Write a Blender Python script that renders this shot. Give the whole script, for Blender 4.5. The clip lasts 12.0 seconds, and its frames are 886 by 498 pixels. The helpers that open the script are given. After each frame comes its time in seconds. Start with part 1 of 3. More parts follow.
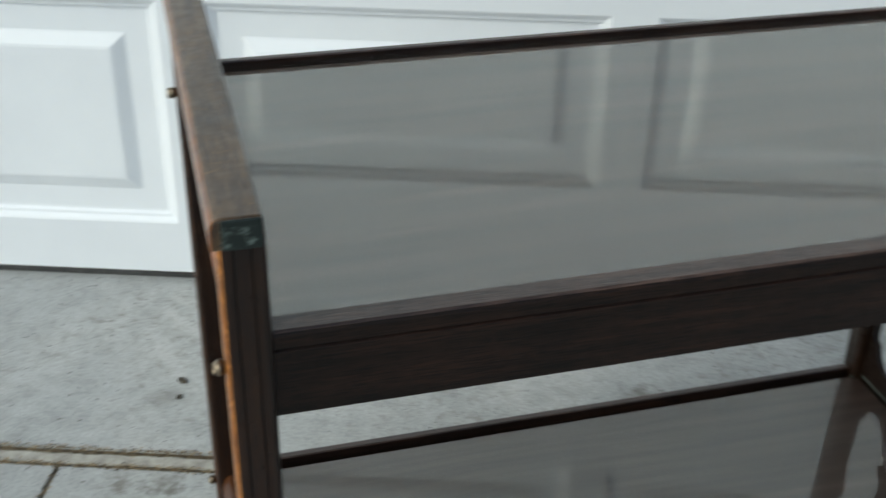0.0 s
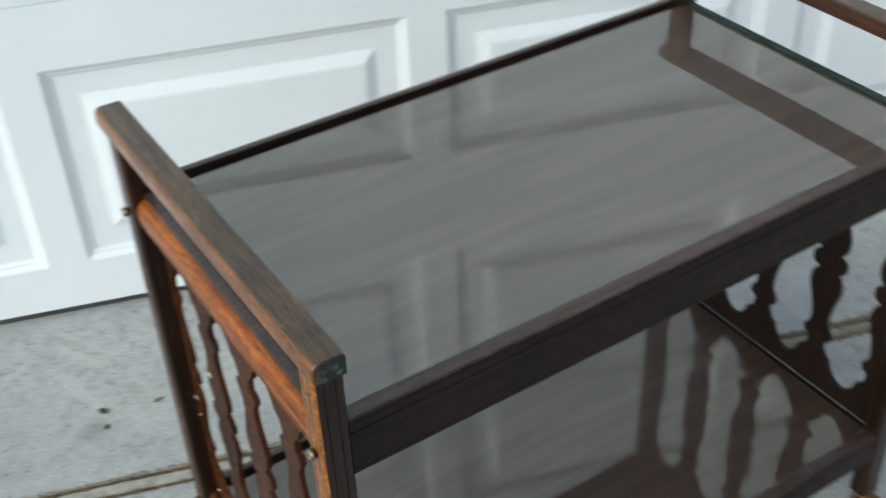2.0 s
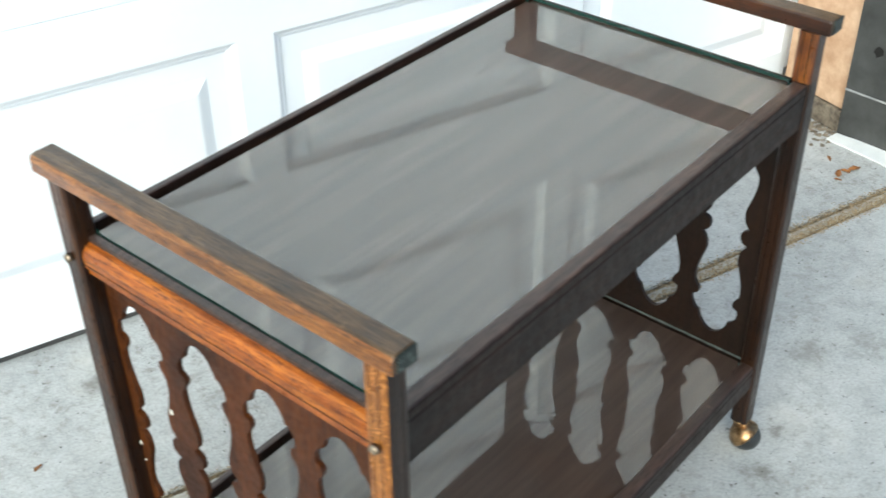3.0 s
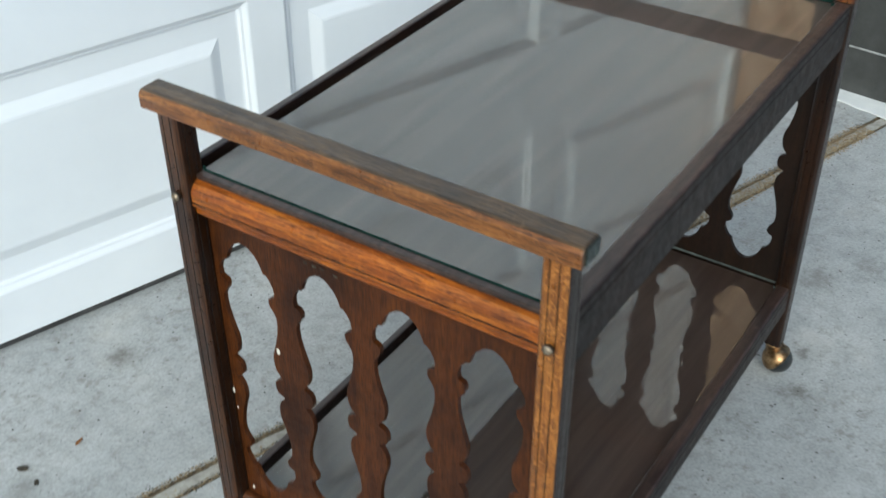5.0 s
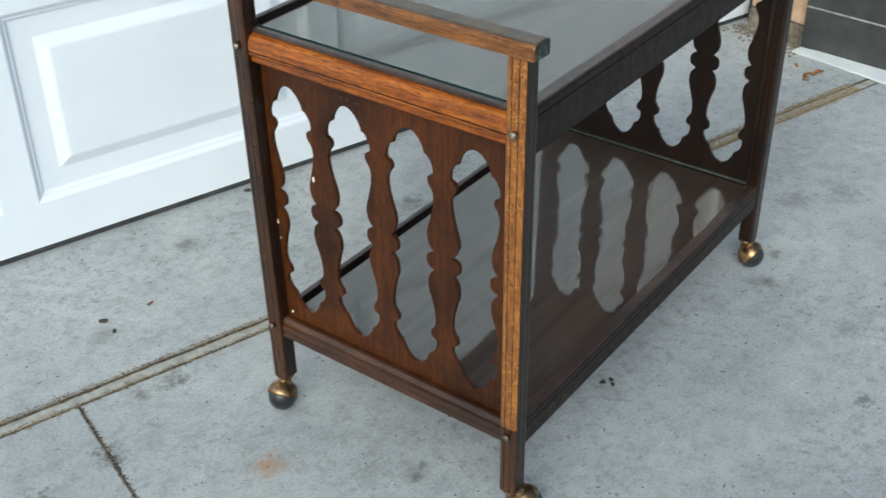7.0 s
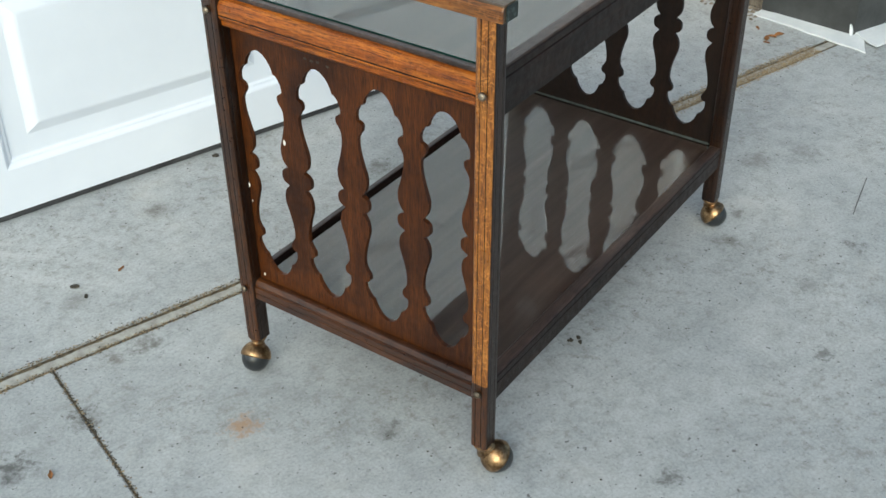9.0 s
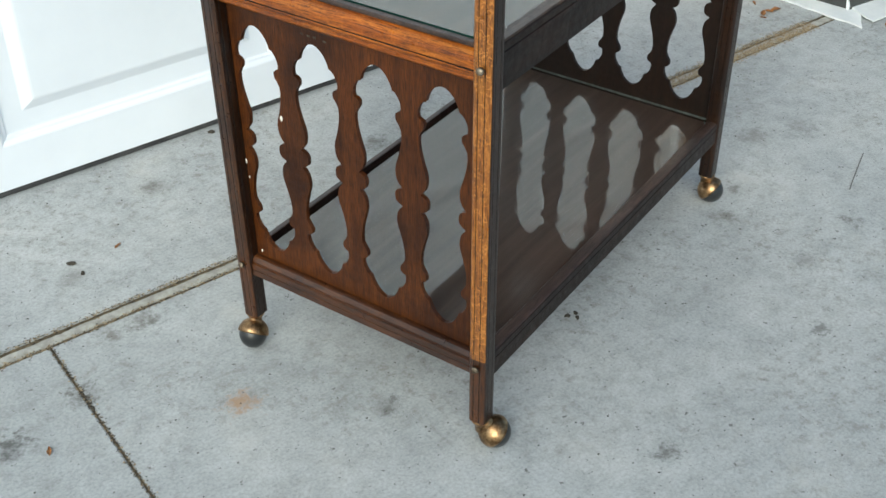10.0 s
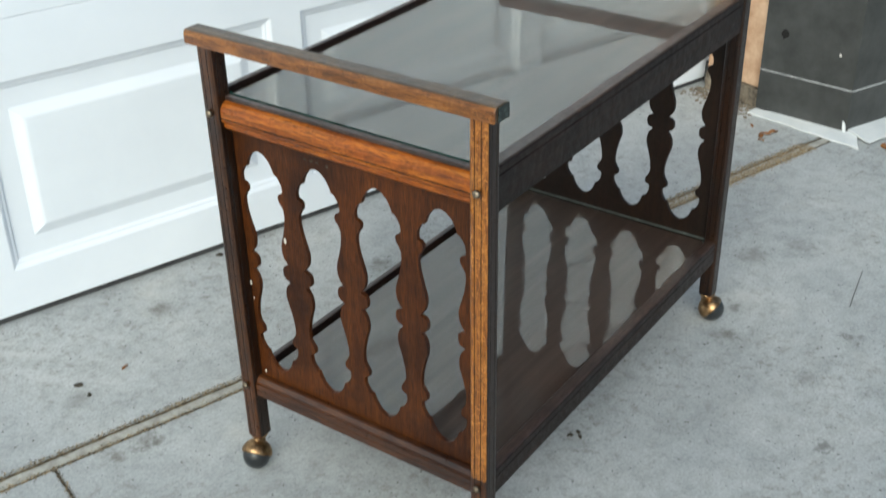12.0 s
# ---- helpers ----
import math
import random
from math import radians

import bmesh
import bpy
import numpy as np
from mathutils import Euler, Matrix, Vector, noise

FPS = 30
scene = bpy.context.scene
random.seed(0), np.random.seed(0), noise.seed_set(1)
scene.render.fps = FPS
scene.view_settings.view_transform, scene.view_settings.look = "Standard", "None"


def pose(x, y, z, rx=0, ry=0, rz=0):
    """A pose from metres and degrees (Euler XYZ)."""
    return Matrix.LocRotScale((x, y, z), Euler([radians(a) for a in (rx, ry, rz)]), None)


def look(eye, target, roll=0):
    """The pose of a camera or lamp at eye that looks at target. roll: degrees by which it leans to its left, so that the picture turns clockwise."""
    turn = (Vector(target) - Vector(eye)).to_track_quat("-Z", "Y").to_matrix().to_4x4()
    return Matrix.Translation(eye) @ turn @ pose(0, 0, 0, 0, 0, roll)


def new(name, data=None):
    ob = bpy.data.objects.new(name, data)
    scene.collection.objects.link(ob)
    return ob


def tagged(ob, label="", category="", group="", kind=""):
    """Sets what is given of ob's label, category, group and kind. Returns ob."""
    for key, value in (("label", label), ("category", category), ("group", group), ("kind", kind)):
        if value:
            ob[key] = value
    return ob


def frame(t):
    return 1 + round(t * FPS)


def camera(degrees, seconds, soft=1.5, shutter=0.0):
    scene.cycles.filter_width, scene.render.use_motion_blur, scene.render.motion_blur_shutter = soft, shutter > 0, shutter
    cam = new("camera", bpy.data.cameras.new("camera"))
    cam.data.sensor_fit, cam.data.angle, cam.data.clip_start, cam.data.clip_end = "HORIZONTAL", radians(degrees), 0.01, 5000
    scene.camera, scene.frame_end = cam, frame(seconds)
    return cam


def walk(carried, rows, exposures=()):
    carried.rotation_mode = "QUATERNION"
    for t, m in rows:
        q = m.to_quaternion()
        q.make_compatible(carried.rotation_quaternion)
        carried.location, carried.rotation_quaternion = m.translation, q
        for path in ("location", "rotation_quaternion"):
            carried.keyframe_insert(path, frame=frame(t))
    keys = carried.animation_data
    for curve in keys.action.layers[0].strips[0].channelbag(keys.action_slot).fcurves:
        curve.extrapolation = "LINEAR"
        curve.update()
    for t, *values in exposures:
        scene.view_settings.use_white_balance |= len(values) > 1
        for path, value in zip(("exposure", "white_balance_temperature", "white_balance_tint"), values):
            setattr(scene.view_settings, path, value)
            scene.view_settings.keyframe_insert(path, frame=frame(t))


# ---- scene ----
cam = camera(41.2, 12.0, soft=1.5, shutter=0.6)
PATH = [
    (0, (-0.023, -0.543, 0.950), (0.440, 1.122, -0.057), 1.2),
    (0.5, (-0.057, -0.672, 1.060), (0.570, 0.925, 0.033), -1.0),
    (0.8, (-0.143, -0.901, 1.222), (0.522, 0.672, 0.181), -2.8),
    (1, (-0.165, -0.872, 1.231), (0.530, 0.683, 0.182), -4.1),
    (1.5, (-0.200, -0.720, 1.224), (0.516, 0.761, 0.086), -4.2),
    (2, (-0.232, -0.597, 1.217), (0.596, 0.782, 0.028), -2.9),
    (2.5, (-0.373, -0.537, 1.215), (0.809, 0.558, 0.029), -0.1),
    (3, (-0.462, -0.470, 1.222), (0.774, 0.590, 0.061), -0.7),
    (4.8, (-0.607, -0.295, 1.164), (0.746, 0.593, -0.010), -0.6),
    (5, (-0.635, -0.322, 1.168), (0.720, 0.575, 0.003), 0.0),
    (5.5, (-0.706, -0.469, 1.157), (0.595, 0.524, 0.008), -2.3),
    (6, (-0.789, -0.543, 1.159), (0.522, 0.444, 0.017), -2.8),
    (6.5, (-0.880, -0.565, 1.139), (0.494, 0.377, 0.033), -1.4),
    (7, (-0.907, -0.593, 1.129), (0.431, 0.417, 0.037), -0.8),
    (7.5, (-0.909, -0.592, 1.127), (0.408, 0.438, 0.029), -1.4),
    (7.7, (-0.905, -0.591, 1.129), (0.432, 0.384, 0.006), -0.9),
    (9.3, (-0.934, -0.602, 1.136), (0.412, 0.333, -0.011), -0.1),
    (9.5, (-0.933, -0.598, 1.134), (0.406, 0.332, -0.025), -0.1),
    (10, (-0.934, -0.598, 1.134), (0.400, 0.324, -0.036), -0.2),
    (10.5, (-0.935, -0.606, 1.134), (0.399, 0.326, -0.028), -0.6),
    (11, (-0.940, -0.615, 1.138), (0.399, 0.353, 0.011), -0.8),
    (11.5, (-0.945, -0.624, 1.143), (0.429, 0.359, 0.072), -0.9),
    (12, (-0.944, -0.624, 1.146), (0.471, 0.378, 0.149), -0.9),
]
EXPOSURES = [(t, stops, 6180 if t < 1.8 else 5880 if 4 < t < 9 else 6080, -2) for t, stops in ((0, -0.2), (0.5, 0.43), (1, 0.18), (1.5, 0.08), (2, -0.07), (2.5, 0.5), (3, 0.67), (5, 0.04), (5.5, 0.47), (6, 0.4), (6.5, 0.48), (7, 0.12), (7.5, -0.02), (9.5, 0.22), (10, 0.25), (12, 0.15))]
walk(cam, [(t, look(eye, target, roll)) for t, eye, target, roll in PATH], EXPOSURES)
# ---- daylight ----
SUN_EL, SUN_AZ = radians(35), radians(246)      # soft light from beside the driveway, through thin cloud
world = bpy.data.worlds.new("sky")
scene.world = world
world.use_nodes = True
wn = world.node_tree.nodes
sky = wn.new("ShaderNodeTexSky")
sky.sky_type, sky.sun_disc = "NISHITA", False
sky.sun_elevation, sky.sun_rotation = SUN_EL, SUN_AZ
sky.dust_density, sky.air_density = 2.0, 1.0
wn["Background"].inputs["Strength"].default_value = 0.14
world.node_tree.links.new(sky.outputs[0], wn["Background"].inputs["Color"])
sun = new("sun", bpy.data.lights.new("sun", "SUN"))
sun.data.energy, sun.data.angle, sun.data.color = 2.25, radians(60), (1.0, 0.93, 0.82)
sun.matrix_world = look((math.sin(SUN_AZ) * math.cos(SUN_EL), math.cos(SUN_AZ) * math.cos(SUN_EL), math.sin(SUN_EL)), (0, 0, 0))


# ---- materials ----
def material(name):
    m = bpy.data.materials.new(name)
    m.use_nodes = True
    return m, m.node_tree.nodes, m.node_tree.links, m.node_tree.nodes["Principled BSDF"]


def node(nodes, kind, **values):
    n = nodes.new(kind)
    for key, value in values.items():
        n.inputs[key.replace("_", " ")].default_value = value
    return n


def coords(nodes, links, scale=(1, 1, 1)):
    tc, mp = nodes.new("ShaderNodeTexCoord"), nodes.new("ShaderNodeMapping")
    mp.inputs["Scale"].default_value = scale
    links.new(tc.outputs["Object"], mp.inputs["Vector"])
    return mp.outputs["Vector"]


def ramp(nodes, links, fac, stops):
    r = nodes.new("ShaderNodeValToRGB")
    while len(r.color_ramp.elements) < len(stops):
        r.color_ramp.elements.new(0.5)
    for e, (p, c) in zip(r.color_ramp.elements, stops):
        e.position, e.color = p, (*c, 1)
    links.new(fac, r.inputs["Fac"])
    return r.outputs["Color"]


def blend(nodes, links, fac, a, b, mode="MIX"):
    mx = nodes.new("ShaderNodeMix")
    mx.data_type, mx.blend_type = "RGBA", mode
    for value, slot in ((fac, mx.inputs[0]), (a, mx.inputs[6]), (b, mx.inputs[7])):
        if isinstance(value, bpy.types.NodeSocket):
            links.new(value, slot)
        else:
            slot.default_value = value if isinstance(value, float) else (*value, 1)
    return mx.outputs[2]


def bumped(nodes, links, bsdf, height, strength, distance):
    b = node(nodes, "ShaderNodeBump", Strength=strength, Distance=distance)
    links.new(height, b.inputs["Height"])
    links.new(b.outputs["Normal"], bsdf.inputs["Normal"])


def wood(name, axis, dark, mid, light, rough=0.32, worn=0.25, coat=0.3, specular=0.5, length=6.0, blotch=1.0, flecks=0.0):
    """Stained oak with its grain and pores along one axis."""
    m, n, l, bsdf = material(name)
    scale = [130.0, 130.0, 130.0]
    scale[axis] = length
    grain = node(n, "ShaderNodeTexNoise", Scale=1.0, Detail=6.0, Roughness=0.65)
    l.new(coords(n, l, scale), grain.inputs["Vector"])
    col = ramp(n, l, grain.outputs["Fac"], ((0.3, dark), (0.52, mid), (0.75, light)))
    scale = [900.0, 900.0, 900.0]
    scale[axis] = 55.0
    pore = node(n, "ShaderNodeTexNoise", Scale=1.0, Detail=3.0)
    l.new(coords(n, l, scale), pore.inputs["Vector"])
    col = blend(n, l, 1.0, col, ramp(n, l, pore.outputs["Fac"], ((0.36, (0.35, 0.3, 0.28)), (0.5, (1.0, 1.0, 1.0)), (0.72, (1.3, 1.3, 1.25)))), "MULTIPLY")
    big = node(n, "ShaderNodeTexNoise", Scale=9.0, Detail=5.0, Roughness=0.6)
    l.new(coords(n, l), big.inputs["Vector"])
    lows, highs = (tuple(1 + (c - 1) * blotch for c in t) for t in ((0.42, 0.38, 0.36), (1.35, 1.32, 1.25)))
    tone = ramp(n, l, big.outputs["Fac"], ((0.32, lows), (0.5, (1.0, 1.0, 1.0)), (0.68, highs)))
    col = blend(n, l, 1.0, col, tone, "MULTIPLY")
    scale = [260.0, 260.0, 260.0]
    scale[axis] = 420.0
    rub = node(n, "ShaderNodeTexNoise", Scale=0.28, Detail=8.0, Roughness=0.75)
    l.new(coords(n, l, scale), rub.inputs["Vector"])
    mask = ramp(n, l, rub.outputs["Fac"], ((0.58, (0, 0, 0)), (0.70, (worn, worn, worn))))
    col = blend(n, l, mask, col, tuple(min(c * 1.9 + 0.02, 1.0) for c in light))
    if flecks:                                    # pale rays of quarter-sawn oak, lying across the grain
        scale = [95.0, 95.0, 95.0]
        scale[axis] = 120.0
        ray = node(n, "ShaderNodeTexNoise", Scale=1.0, Detail=1.5, Distortion=1.2)
        l.new(coords(n, l, scale), ray.inputs["Vector"])
        f = (flecks,) * 3
        band = ramp(n, l, ray.outputs["Fac"], ((0.52, (0, 0, 0)), (0.545, f), (0.56, f), (0.585, (0, 0, 0))))
        col = blend(n, l, band, col, tuple(min(c * 2.2 + 0.03, 1.0) for c in light))
    l.new(col, bsdf.inputs["Base Color"])
    l.new(ramp(n, l, rub.outputs["Fac"], ((0.3, (rough - 0.1,) * 3), (0.75, (rough + 0.22,) * 3))), bsdf.inputs["Roughness"])
    bsdf.inputs["Specular IOR Level"].default_value = specular
    bsdf.inputs["Coat Weight"].default_value = coat
    bsdf.inputs["Coat Roughness"].default_value = 0.22
    bumped(n, l, bsdf, pore.outputs["Fac"], 0.4, 0.0006)
    return m


def tones(f, a=(0.100, 0.029, 0.005), b=(0.178, 0.055, 0.008), c=(0.275, 0.103, 0.020)):
    return [tuple(v * f for v in t) for t in (a, b, c)]


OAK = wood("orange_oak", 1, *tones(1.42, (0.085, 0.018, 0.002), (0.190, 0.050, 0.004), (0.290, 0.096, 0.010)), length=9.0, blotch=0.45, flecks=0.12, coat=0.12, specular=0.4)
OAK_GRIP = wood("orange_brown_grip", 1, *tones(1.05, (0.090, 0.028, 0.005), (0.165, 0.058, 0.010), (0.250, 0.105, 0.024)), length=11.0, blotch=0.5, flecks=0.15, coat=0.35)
# leg oak in lit and shaded copies, side light put into the colour
OAK_LEG = wood("lit_oak_upright", 2, *tones(1.2, (0.130, 0.042, 0.006), (0.195, 0.068, 0.009), (0.265, 0.106, 0.018)), worn=0.3, length=16.0, blotch=0.4, flecks=0.45, coat=0.2)
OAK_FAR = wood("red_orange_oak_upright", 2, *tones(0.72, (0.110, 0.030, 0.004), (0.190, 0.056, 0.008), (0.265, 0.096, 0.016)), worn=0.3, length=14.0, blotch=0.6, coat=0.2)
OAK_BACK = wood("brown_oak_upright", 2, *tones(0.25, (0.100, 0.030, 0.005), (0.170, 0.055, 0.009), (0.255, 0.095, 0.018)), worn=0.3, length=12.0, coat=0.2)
OAK_FOOT = wood("mid_brown_oak", 2, *tones(0.34, (0.090, 0.026, 0.005), (0.165, 0.052, 0.009), (0.270, 0.095, 0.018)), worn=0.5, length=14.0, coat=0.2)
OAK_SHADE = wood("shaded_oak_upright", 2, *tones(0.085), worn=0.35, coat=0.1, specular=0.4)
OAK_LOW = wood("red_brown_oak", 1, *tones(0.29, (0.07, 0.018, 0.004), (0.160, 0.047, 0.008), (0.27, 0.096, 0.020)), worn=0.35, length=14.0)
OAK_TOP = wood("worn_sheen_oak", 1, *tones(0.68, (0.034, 0.019, 0.008), (0.105, 0.060, 0.025), (0.200, 0.122, 0.058)), rough=0.40, worn=0.4, coat=0.4, length=12.0, blotch=0.7)
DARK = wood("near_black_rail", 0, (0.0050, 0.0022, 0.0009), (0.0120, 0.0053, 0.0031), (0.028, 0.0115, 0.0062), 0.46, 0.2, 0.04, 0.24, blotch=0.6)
# paler copy for rail tops and near ledge, sky sheen in its colour
RAIL_TOP = wood("sheen_rail_top", 0, (0.020, 0.011, 0.008), (0.046, 0.026, 0.020), (0.085, 0.052, 0.040), 0.36, 0.3, 0.3, 0.5, blotch=0.6)
# near-black for the leg grooves and the apron's scored line
GROOVE, GN, GL, GB = material("groove_black")
GB.inputs["Base Color"].default_value, GB.inputs["Roughness"].default_value = (0.006, 0.004, 0.003, 1), 0.8
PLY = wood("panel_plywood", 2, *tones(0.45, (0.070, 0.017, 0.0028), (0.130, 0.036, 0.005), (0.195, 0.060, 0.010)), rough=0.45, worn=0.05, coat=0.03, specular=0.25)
PLY_SHADE = wood("shaded_plywood", 2, *tones(0.07, (0.08, 0.024, 0.006), (0.13, 0.045, 0.012), (0.2, 0.08, 0.02)), rough=0.5, worn=0.03, coat=0.0, specular=0.3)


def tray_wood(name, ior, shade):
    m, n, l, bsdf = material(name)
    v = coords(n, l, (3.0, 62.0, 62.0))
    warp = node(n, "ShaderNodeTexNoise", Scale=1.6, Detail=3.0)
    l.new(coords(n, l, (1.2, 2.0, 2.0)), warp.inputs["Vector"])
    add = n.new("ShaderNodeVectorMath")
    add.operation = "MULTIPLY_ADD"
    add.inputs[1].default_value = (1.2, 2.2, 1.2)
    l.new(warp.outputs["Color"], add.inputs[0])
    l.new(v, add.inputs[2])
    g = node(n, "ShaderNodeTexNoise", Scale=1.0, Detail=7.0, Roughness=0.62)
    l.new(add.outputs[0], g.inputs["Vector"])
    stops = ((0.22, (0.029, 0.0145, 0.0102)), (0.46, (0.050, 0.0275, 0.0200)), (0.6, (0.066, 0.0390, 0.0290)), (0.78, (0.095, 0.061, 0.047)))
    col = ramp(n, l, g.outputs["Fac"], [(p, tuple(c * shade for c in rgb)) for p, rgb in stops])
    l.new(col, bsdf.inputs["Base Color"])
    bsdf.inputs["Roughness"].default_value = 0.5
    bsdf.inputs["Coat Weight"].default_value = 1.0      # coat added to carry the glass pane's reflection
    bsdf.inputs["Coat IOR"].default_value = ior
    bsdf.inputs["Coat Roughness"].default_value = 0.015
    return m


TRAY = tray_wood("tray_walnut", 2.2, 1.0)
# lower board: shade under the upper shelf put into darker wood, weaker gloss
TRAY_LOW = tray_wood("shaded_tray_walnut", 1.85, 0.9)


def glass():
    """Clear float glass: see-through, with a gloss that grows towards grazing."""
    m, n, l, bsdf = material("clear_glass")
    facing = node(n, "ShaderNodeLayerWeight", Blend=0.5)
    power = n.new("ShaderNodeMath")
    power.operation = "POWER"
    power.inputs[1].default_value = 5.0
    l.new(facing.outputs["Facing"], power.inputs[0])
    gloss = n.new("ShaderNodeMath")
    gloss.operation = "MULTIPLY_ADD"
    gloss.inputs[1].default_value, gloss.inputs[2].default_value = 0.10, 0.001
    l.new(power.outputs[0], gloss.inputs[0])
    clear = n.new("ShaderNodeBsdfTransparent")
    clear.inputs["Color"].default_value = (0.955, 0.978, 0.965, 1)
    mirror = node(n, "ShaderNodeBsdfGlossy", Roughness=0.0)
    mix = n.new("ShaderNodeMixShader")
    l.new(gloss.outputs[0], mix.inputs[0])
    l.new(clear.outputs[0], mix.inputs[1])
    l.new(mirror.outputs[0], mix.inputs[2])
    l.new(mix.outputs[0], n["Material Output"].inputs["Surface"])
    return m


GLASS = glass()
CLEAR, CN, CL, CB = material("glass_underside")
CT = CN.new("ShaderNodeBsdfTransparent")
CL.new(CT.outputs[0], CN["Material Output"].inputs["Surface"])


def metal(name, colour, tarnish, rough):
    m, n, l, bsdf = material(name)
    t = node(n, "ShaderNodeTexNoise", Scale=70.0, Detail=6.0, Roughness=0.7)
    l.new(coords(n, l), t.inputs["Vector"])
    l.new(ramp(n, l, t.outputs["Fac"], ((0.38, tarnish), (0.66, colour))), bsdf.inputs["Base Color"])
    l.new(ramp(n, l, t.outputs["Fac"], ((0.3, (rough + 0.2,) * 3), (0.7, (rough,) * 3))), bsdf.inputs["Roughness"])
    bsdf.inputs["Metallic"].default_value = 1.0
    return m


BRASS = metal("tarnished_brass", (0.52, 0.34, 0.18), (0.15, 0.085, 0.04), 0.26)
STEEL = metal("dull_screw", (0.34, 0.28, 0.21), (0.09, 0.07, 0.05), 0.38)


def plain(name, a, b, rough, scale=30.0, bump=0.2, dist=0.001, low=0.35, high=0.7):
    m, n, l, bsdf = material(name)
    t = node(n, "ShaderNodeTexNoise", Scale=scale, Detail=7.0, Roughness=0.65)
    l.new(coords(n, l), t.inputs["Vector"])
    l.new(ramp(n, l, t.outputs["Fac"], ((low, a), (high, b))), bsdf.inputs["Base Color"])
    bsdf.inputs["Roughness"].default_value = rough
    bumped(n, l, bsdf, t.outputs["Fac"], bump, dist)
    return m


RUBBER = plain("black_tread", (0.012, 0.013, 0.014), (0.03, 0.032, 0.034), 0.3)
CHIP = plain("white_filler", (0.62, 0.6, 0.55), (0.8, 0.78, 0.74), 0.7)
EDGE = plain("green_glass_edge", (0.008, 0.024, 0.020), (0.018, 0.052, 0.044), 0.12, 20.0, 0.0)
# far edge of the lower pane, its caught light painted as a pale tone
PALE = plain("glint_glass_edge", (0.035, 0.040, 0.038), (0.125, 0.140, 0.133), 0.3, 60.0, 0.0)
CAP = plain("worn_green_black_paint", (0.006, 0.012, 0.010), (0.20, 0.25, 0.23), 0.4, 150.0, 0.4, 0.001, 0.55, 0.76)
SEAL = plain("door_seal_rubber", (0.03, 0.03, 0.032), (0.07, 0.07, 0.07), 0.7)
FLASH = plain("white_flashing", (0.66, 0.68, 0.69), (0.82, 0.83, 0.83), 0.45, 14.0)
LEAF = plain("dry_leaf", (0.16, 0.07, 0.02), (0.42, 0.17, 0.05), 0.7, 60.0)
DEBRIS = plain("dark_debris", (0.02, 0.017, 0.013), (0.09, 0.075, 0.055), 0.9, 200.0)
SAND = plain("tan_sand", (0.16, 0.11, 0.06), (0.42, 0.33, 0.21), 0.95, 120.0)
HOLE = plain("torn_black", (0.004, 0.004, 0.004), (0.014, 0.012, 0.01), 0.95, 120.0)
LINE = plain("white_print", (0.22, 0.225, 0.23), (0.45, 0.46, 0.46), 0.7, 80.0)
TRIM = plain("white_trim_paint", (0.70, 0.72, 0.74), (0.82, 0.83, 0.84), 0.4, 8.0, 0.05)
MORTAR = plain("dirty_mortar", (0.07, 0.055, 0.04), (0.30, 0.25, 0.19), 0.95, 45.0, 0.9, 0.006)
STUCCO = plain("old_stucco", (0.42, 0.38, 0.33), (0.58, 0.53, 0.46), 0.9, 40.0, 0.6, 0.004)


def door_paint():
    m, n, l, bsdf = material("white_door_paint")
    soil = node(n, "ShaderNodeTexNoise", Scale=2.2, Detail=6.0, Roughness=0.6)
    l.new(coords(n, l), soil.inputs["Vector"])
    col = ramp(n, l, soil.outputs["Fac"], ((0.3, (0.735, 0.768, 0.828)), (0.6, (0.81, 0.842, 0.897))))
    spot = node(n, "ShaderNodeTexNoise", Scale=26.0, Detail=3.0)
    l.new(coords(n, l), spot.inputs["Vector"])
    mask = ramp(n, l, spot.outputs["Fac"], ((0.76, (0, 0, 0)), (0.80, (0.5, 0.5, 0.5))))
    l.new(blend(n, l, mask, col, (0.55, 0.53, 0.5)), bsdf.inputs["Base Color"])
    bsdf.inputs["Roughness"].default_value = 0.38
    grain = node(n, "ShaderNodeTexNoise", Scale=1.0, Detail=4.0)
    l.new(coords(n, l, (25, 25, 220)), grain.inputs["Vector"])
    bumped(n, l, bsdf, grain.outputs["Fac"], 0.06, 0.001)
    return m


DOOR = door_paint()


